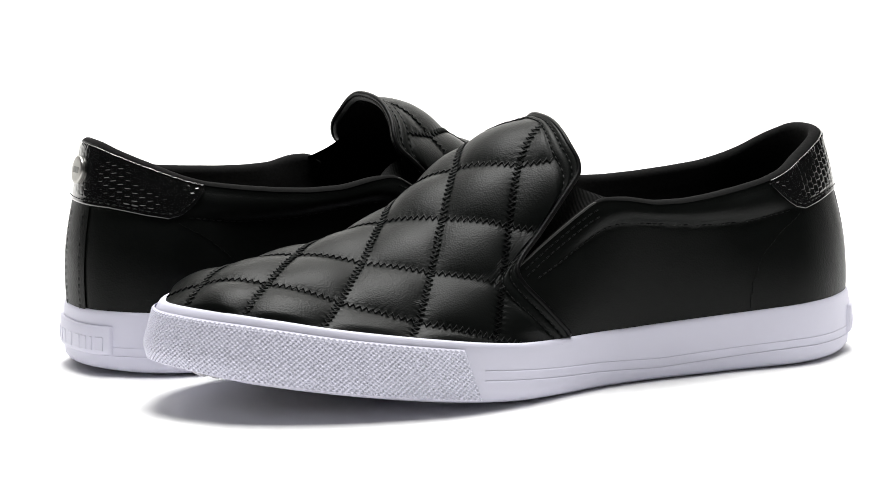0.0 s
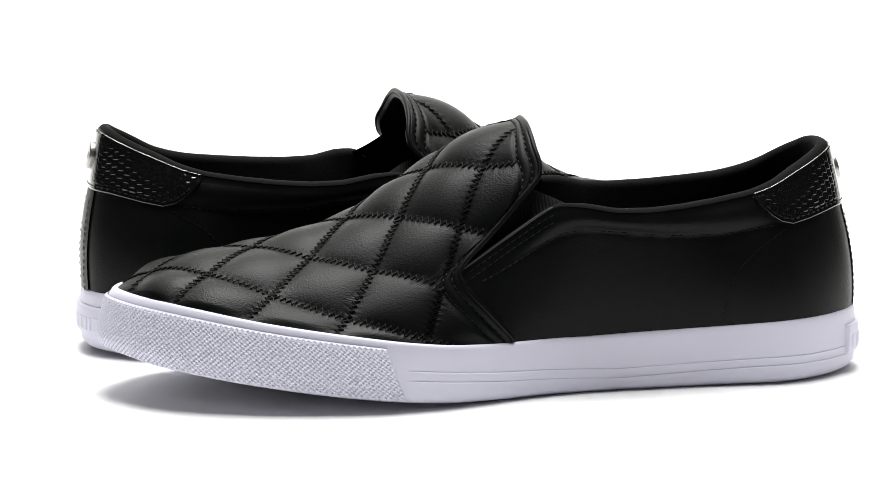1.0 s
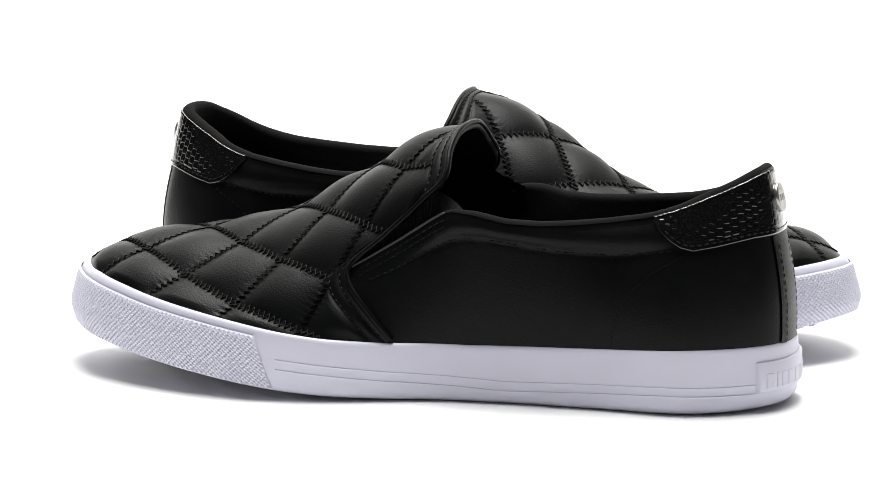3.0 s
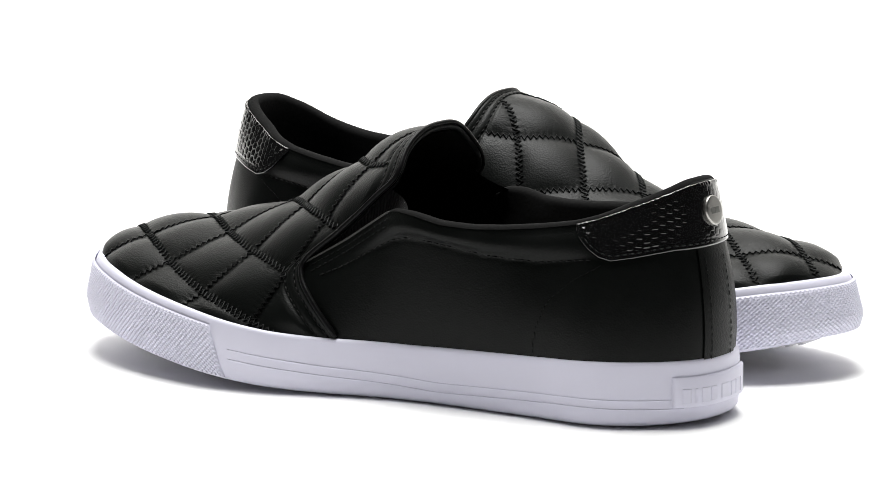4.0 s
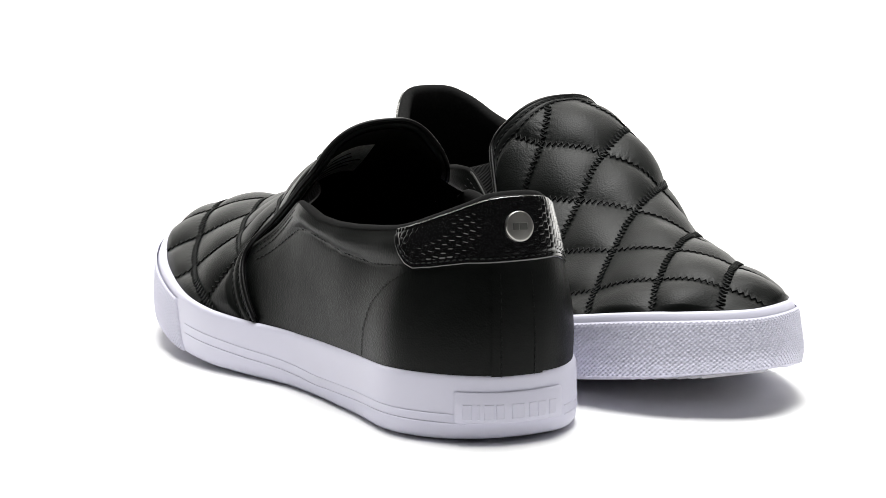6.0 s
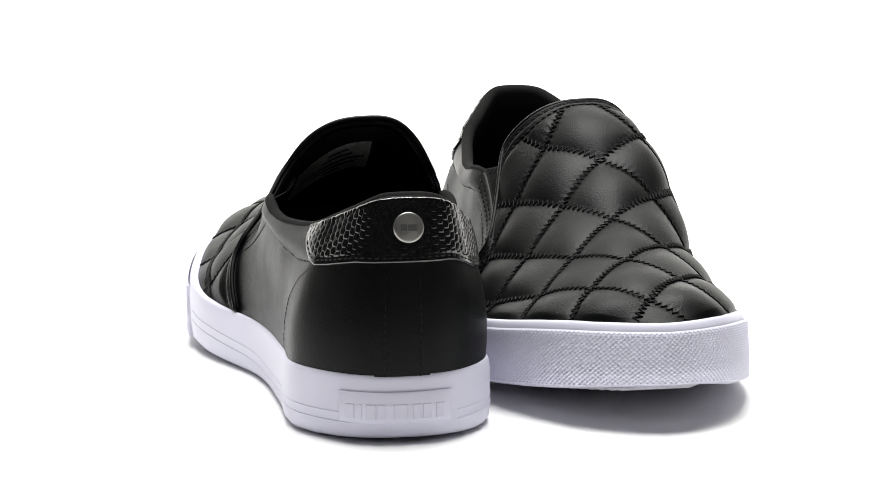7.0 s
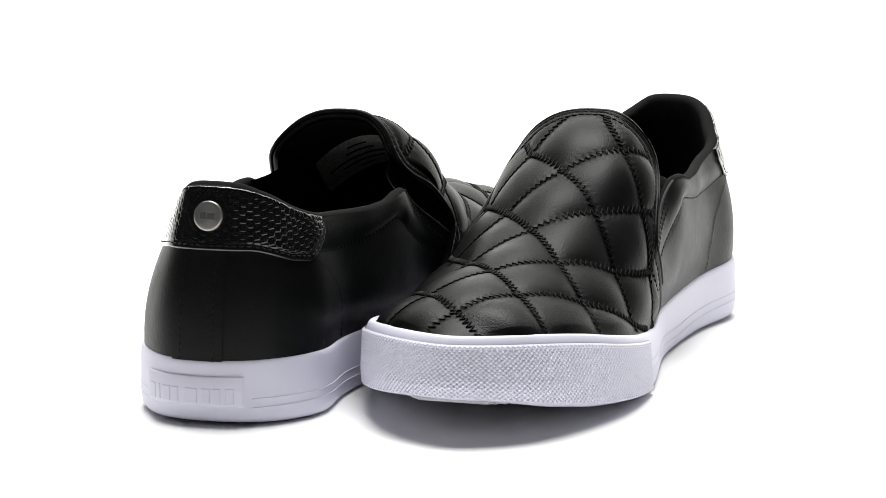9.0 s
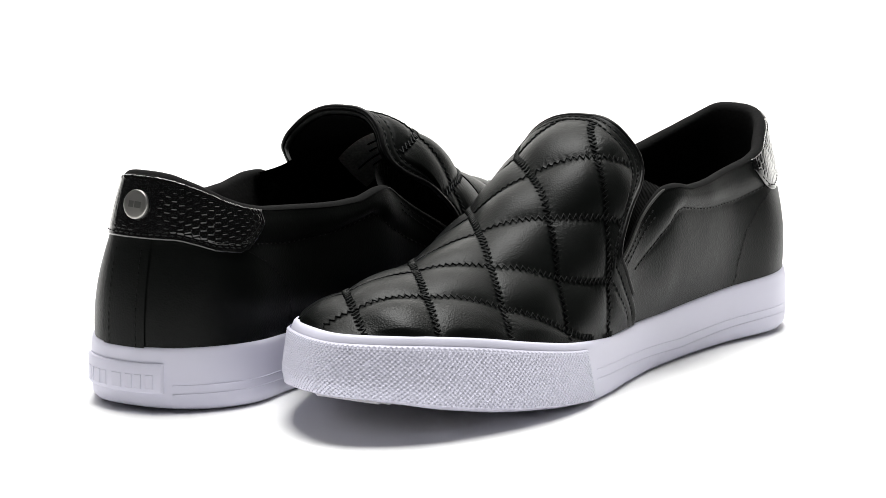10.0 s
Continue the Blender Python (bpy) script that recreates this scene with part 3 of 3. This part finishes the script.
def make_gores():
    for side in (1, -1):
        count = 40
        t = np.linspace(0, 1, count)
        # under the vamp's edge
        vv = np.linspace(0, 1, 500)
        xe = edge_x(vv * side) + 0.004
        line = vamp_section(xe, vv * side)
        keep = (line[:, 2] < (0.077 if side > 0 else 0.081)) & (line[:, 2] > 0.040)
        line = line[keep]
        d = np.linspace(0, 1, len(line))
        A = np.stack([np.interp(t, d, line[:, q]) for q in range(3)], 1)
        A[:, 1] -= side * 0.0034
        A[:, 2] -= 0.0016
        # inside the quarter's front edge
        xq = np.interp(t, [0, 0.25, 1], [0.113, 0.124, 0.160]) - (0.003 if side < 0 else 0)
        B = []
        for x in xq:
            j = j_at(float(x), side)
            z = float(collar_at(BASE[j % COUNT, 0], BASE[j % COUNT, 1])) - (0.0008 if x < 0.116 else 0.003)
            p = wall_point(np.array([j]), np.array([z]), -0.0030)[0]
            B.append(p)
        B = np.array(B)
        P = np.array([A + (B - A) * f - np.array([0, side * 0.0030 * math.sin(f * math.pi), 0]) for f in np.linspace(0, 1, 12)])
        recipe("elastic_gore", None, P.reshape(-1, 3), grid_faces(*P.shape[:2]), ELASTIC, "ribbed black elastic gore")


def dashes(path, length=0.0019, pitch=0.0027, r=0.00032):
    path = np.asarray(path)
    d = np.concatenate([[0], np.cumsum(np.linalg.norm(np.diff(path, axis=0), axis=1))])
    piece = Pieces()
    for a in np.arange(0.0005, d[-1] - length, pitch):
        piece.tube([[np.interp(a + e, d, path[:, q]) for q in range(3)] for e in (0, length / 2, length)], r, 5)
    return piece


def make_wall_stitches():
    for k, side in ((0, 1), (1, -1)):
        # seam under the padded collar
        a, b = sorted((j_at(0.034, side), j_at(0.148 if side > 0 else 0.138, side)))
        js = np.arange(a, b + 1)
        p = dashes(wall_point(js, seam_at(BASE[js % COUNT, 0], BASE[js % COUNT, 1]) - 0.0002, 0.0001))
        recipe("collar_stitch", "quarter" if k == 0 else "quarter.1", p.v, p.f, THREAD)
        # beside the gore
        a, b = sorted((j_at(0.120, side), j_at(0.152, side)))
        js = np.arange(a, b + 1)
        # thin tube along the front edge, its highlight put into the grey colour
        edge = Pieces()
        jp = np.arange(*sorted((j_at(0.113 if side < 0 else 0.119, side), j_at(0.158, side))))
        edge.tube(wall_point(jp, collar_at(BASE[jp % COUNT, 0], BASE[jp % COUNT, 1]) - 0.0002, 0.0), 0.0005, 6)
        recipe("front_edge_highlight", "quarter" if k == 0 else "quarter.1", edge.v, edge.f, EDGE_HIGHLIGHT)
        for gap in (0.0026, 0.0050):
            p = dashes(wall_point(js, collar_at(BASE[js % COUNT, 0], BASE[js % COUNT, 1]) - gap, 0.0001), r=0.00026)
            recipe("gore_stitch", "quarter" if k == 0 else "quarter.1", p.v, p.f, THREAD)
        # curved seam of the heel counter
        z = np.linspace(0.024, 0.0585, 60)
        xs = np.interp(z * 1000, [24, 33.5, 44, 52.3, 58.5], [57.5, 56.3, 51.6, 42, 30]) / 1000
        path = [wall_point(np.array([j_at(x, side)]), np.array([h]), 0.0002)[0] for x, h in zip(xs, z)]
        p = dashes(path, 0.0018, 0.0023, 0.00013)
        recipe("counter_stitch", "quarter" if k == 0 else "quarter.1", p.v, p.f, THREAD)


def tab_bottom(x, y):
    sag = 0.0022 * np.clip(-y / 0.02, 0, 1) * np.clip((x - 0.006) / 0.012, 0, 1)
    return -sag + np.interp(x * 1000, [0, 8, 20, 28, 33, 37.5, 41, 43.5, 45], [63.6, 63.0, 60.4, 59.2, 60.2, 62.8, 65.8, 68.4, 70]) / 1000


def scale_relief(u, v):
    """Height of overlapping six-sided scales, in rows across the tab."""
    a, b = 0.0028, 0.0032
    u = u + 0.00025 * np.sin(v * 420 + 2 * np.sin(u * 160))
    v = v + 0.00030 * np.sin(u * 330 + 0.7)
    best, lift = np.full(u.shape, 9.0), np.zeros(u.shape)
    for k in (0, 1):
        cu, cv = 2 * b * (np.round(u / (2 * b) - 0.5 * k) + 0.5 * k), a * (np.round(v / a - 0.5 * k) + 0.5 * k)
        du, dv = np.abs(u - cu), np.abs(v - cv)
        d = np.maximum(2 * dv / a, (0.5 * a * dv + b * du) / (0.5 * (0.25 * a * a + b * b)))
        toss = np.sin(cu * 91700 + cv * 57100 + k)
        lift = np.where(d < best, toss * (v - cv) / a + np.cos(toss * 40) * (u - cu) / b, lift)
        best = np.minimum(best, d)
    body = np.clip((1.0 - best) * 5.0, 0, 1)
    worn = 0.72 + 0.28 * np.sin(u * 190 + 1.3 * np.sin(v * 310) + 0.6)
    worn = worn * (0.30 + 0.70 * np.clip((np.abs(u) - 0.010) / 0.009, 0, 1))
    return worn * body * (0.00017 + 0.00008 * (1 - best ** 2) + 0.00006 * lift)


def make_heel_tab():
    a, b = j_at(0.0445, 1), j_at(0.0445, -1)
    js = np.linspace(a, b, int((b - a) * STEP / 0.00028))
    i0 = np.floor(js).astype(int)
    w = (js - i0)[:, None]
    foot = BASE[i0 % COUNT] * (1 - w) + BASE[(i0 + 1) % COUNT] * w
    x = foot[:, 0]
    n = NRM[i0 % COUNT] * (1 - w) + NRM[(i0 + 1) % COUNT] * w
    n3 = np.concatenate([n, np.zeros((len(js), 1))], 1)
    r = roll_radius(x)
    lo, hi = tab_bottom(x, foot[:, 1]), collar_at(x, foot[:, 1]) - r
    rows = []
    arc = js * STEP
    end = np.minimum(arc - arc[0], arc[-1] - arc)
    rise = np.clip(end / 0.0015, 0, 1) ** 0.5
    for k, f in enumerate(np.concatenate([[0, 0, 0.02, 0.04], np.linspace(0.06, 1, 84)])):
        off = -0.0006 if k == 0 else (0.0005 if k == 1 else 0.0010)
        z = lo + (hi - lo) * f
        inside = np.clip((np.minimum(z - lo, end) - 0.0026) / 0.0008, 0, 1)
        d = off * rise - 0.0004 * (1 - rise) + (scale_relief(arc, z) if k > 2 else 0) * inside
        rows.append(wall_point(js, z) + n3 * d[:, None])
    top = wall_point(js, hi) + n3 * (0.0010 * rise - 0.0004 * (1 - rise))[:, None]
    for ang in (10, 20, 30, 40, 41):
        w = math.radians(ang)
        # the scales run over the rolled edge and break its shine
        k = (r if ang < 41 else r - 0.0012) * (1 + 0.05 * np.sin(arc * 2150 + 4 * np.sin(arc * 410) + ang * 0.05) * math.sin(w * 2.2))
        rows.append(np.stack([top[:, 0] - n[:, 0] * (r - k * math.cos(w)), top[:, 1] - n[:, 1] * (r - k * math.cos(w)), top[:, 2] + k * math.sin(w) * 1.03], -1))
    P = np.array(rows)
    recipe("heel_tab", None, P.reshape(-1, 3), grid_faces(*P.shape[:2]), SNAKE, "glossy black snake-embossed leather heel tab")
    js = np.arange(a, b + 1)
    path = [wall_point(np.array([j]), np.array([tab_bottom(*BASE[j % COUNT]) + 0.0018]), 0.0010)[0] for j in js[6:-6]]
    p = dashes(path, 0.0017, 0.0026, 0.00028)
    recipe("tab_stitch", "heel_tab", p.v, p.f, THREAD)


def make_button():
    j = np.array([int(0.0026 / STEP)])
    z = np.array([0.0755])
    o = Vector(wall_point(j, z, 0.0010)[0])
    up = (Vector(wall_point(j, z + 0.004, 0.0010)[0]) - Vector(wall_point(j, z - 0.004, 0.0010)[0])).normalized()
    out = Vector((NRM[j[0], 0], NRM[j[0], 1], 0))
    t = up.cross(out).normalized()
    out = t.cross(up).normalized()
    prof = [(5.0, -0.8), (5.25, 0.2), (5.3, 0.9), (5.15, 1.2), (4.9, 1.32), (4.5, 1.36), (3.5, 1.40), (2.0, 1.43), (0.05, 1.44)]
    verts, seg = [], 48
    for rr, h in prof:
        for i in range(seg):
            w = 2 * math.pi * i / seg
            verts.append(o + (t * math.cos(w) + up * math.sin(w)) * rr / 1000 + out * h / 1000)
    faces = grid_faces(len(prof), seg, wrap=True) + [tuple(range((len(prof) - 1) * seg, len(prof) * seg))]
    recipe("heel_button", None, verts, faces, METAL, "round brushed silver metal stud")
    for c, w in ((-1.65, 1.15), (1.25, 1.55)):
        piece = Pieces()
        piece.box(o + t * c / 1000 + out * 0.00142, t * w / 1000, up * 0.00125, out * 0.00012)
        recipe("engraved_bar", "heel_button", piece.v, piece.f, DARK_METAL, smooth=False)


def make_label():
    vs, xs = np.linspace(-0.08, 0.32, 14), np.linspace(0.149, 0.171, 8)
    P = np.array([vamp_section(np.full(len(vs), x), vs) for x in xs])
    n = normals_of(P)
    n = n * np.sign(n[4, 7, 2])
    Q = P - n * 0.0030
    recipe("size_label", None, Q.reshape(-1, 3), grid_faces(*Q.shape[:2]), LABEL, "pale woven label with rows of tiny print under the tongue")
    for k, (a, b, x) in enumerate(((0.35, 0.6, 0.153), (0.3, 0.65, 0.1565), (0.1, 0.9, 0.160), (0.25, 0.75, 0.1635), (0.42, 0.58, 0.167))):
        vv = np.linspace(-0.08 + 0.40 * a, -0.08 + 0.40 * b, 8)
        R = np.array([vamp_section(np.full(8, x + e), vv) for e in (0, 0.0008)])
        m = normals_of(R)
        m = m * np.sign(m[0, 4, 2])
        R = R - m * 0.0033
        recipe("print_bar", "size_label", R.reshape(-1, 3), grid_faces(2, 8), INK)


make_sole()
make_sole_details()
make_heel_plate()
make_vamp()
make_quilt_stitches()
make_rear()
make_gores()
make_wall_stitches()
make_heel_tab()
make_button()
make_label()


def settled(verts, heel_lean, heel_rise, tongue_forward):
    """The two shoes have settled differently: the heel's top leans, the tongue lies further forward on the wide side."""
    P = np.array(verts, float)
    x, y, z = P[:, 0], P[:, 1], P[:, 2]
    heel = np.clip(1 - x / 0.09, 0, 1) * np.clip((z - 0.028) / 0.055, 0, 1)
    tongue = np.clip((z - 0.066) / 0.026, 0, 1) * np.clip((x - 0.100) / 0.018, 0, 1) * np.clip((0.170 - x) / 0.035, 0, 1) * np.clip((y + 0.030) / 0.020, 0, 1)
    P[:, 0] += heel * heel_lean + tongue * tongue_forward
    P[:, 2] += heel * heel_rise
    return P.tolist()


def build_shoe(flip, label, *settling):
    shoe = new("slip_on_shoe")
    shoe.empty_display_size = 0.05
    tagged(shoe, label, "shoe", "pair of slip-on shoes")
    made = {}
    for name, parent, verts, faces, mat, lab, smooth in RECIPES:
        ob = mesh_object(name, settled(verts, *settling), faces, mat, made[parent] if parent else shoe, lab, smooth, flip)
        if name.endswith("_stitch") and name != "zigzag_stitch":
            tagged(ob, kind="stuff")
        if not parent:
            made[name if name not in made else name + ".1"] = ob
    return shoe


SHOE_A = build_shoe(1, "black quilted leather slip-on sneaker with white sole, one of a pair", 0.0016, -0.0008, 0.0)
SHOE_B = build_shoe(-1, "black quilted leather slip-on sneaker with white sole, facing opposite way", -0.0004, -0.0006, 0.0012)

# ---------------------------------------------------------------- the turning pair
TURN = -15.145
# place, height, nose-down tilt and heading of each shoe at the start
PLACES = ((SHOE_A, 0.14774, 0.02448, 0.0, 0.0, 205.70), (SHOE_B, -0.14257, -0.02018, 0.0009, 0.55, 26.38))


def motions():
    for shoe, x, y, z, tilt, heading in PLACES:
        rows = []
        for k in range(41):
            t = k * 0.25
            a = radians(TURN * t)
            rows.append((t, pose(x * math.cos(a) - y * math.sin(a), x * math.sin(a) + y * math.cos(a), z, 0, tilt, heading + TURN * t)))
        walk(shoe, rows)


motions()
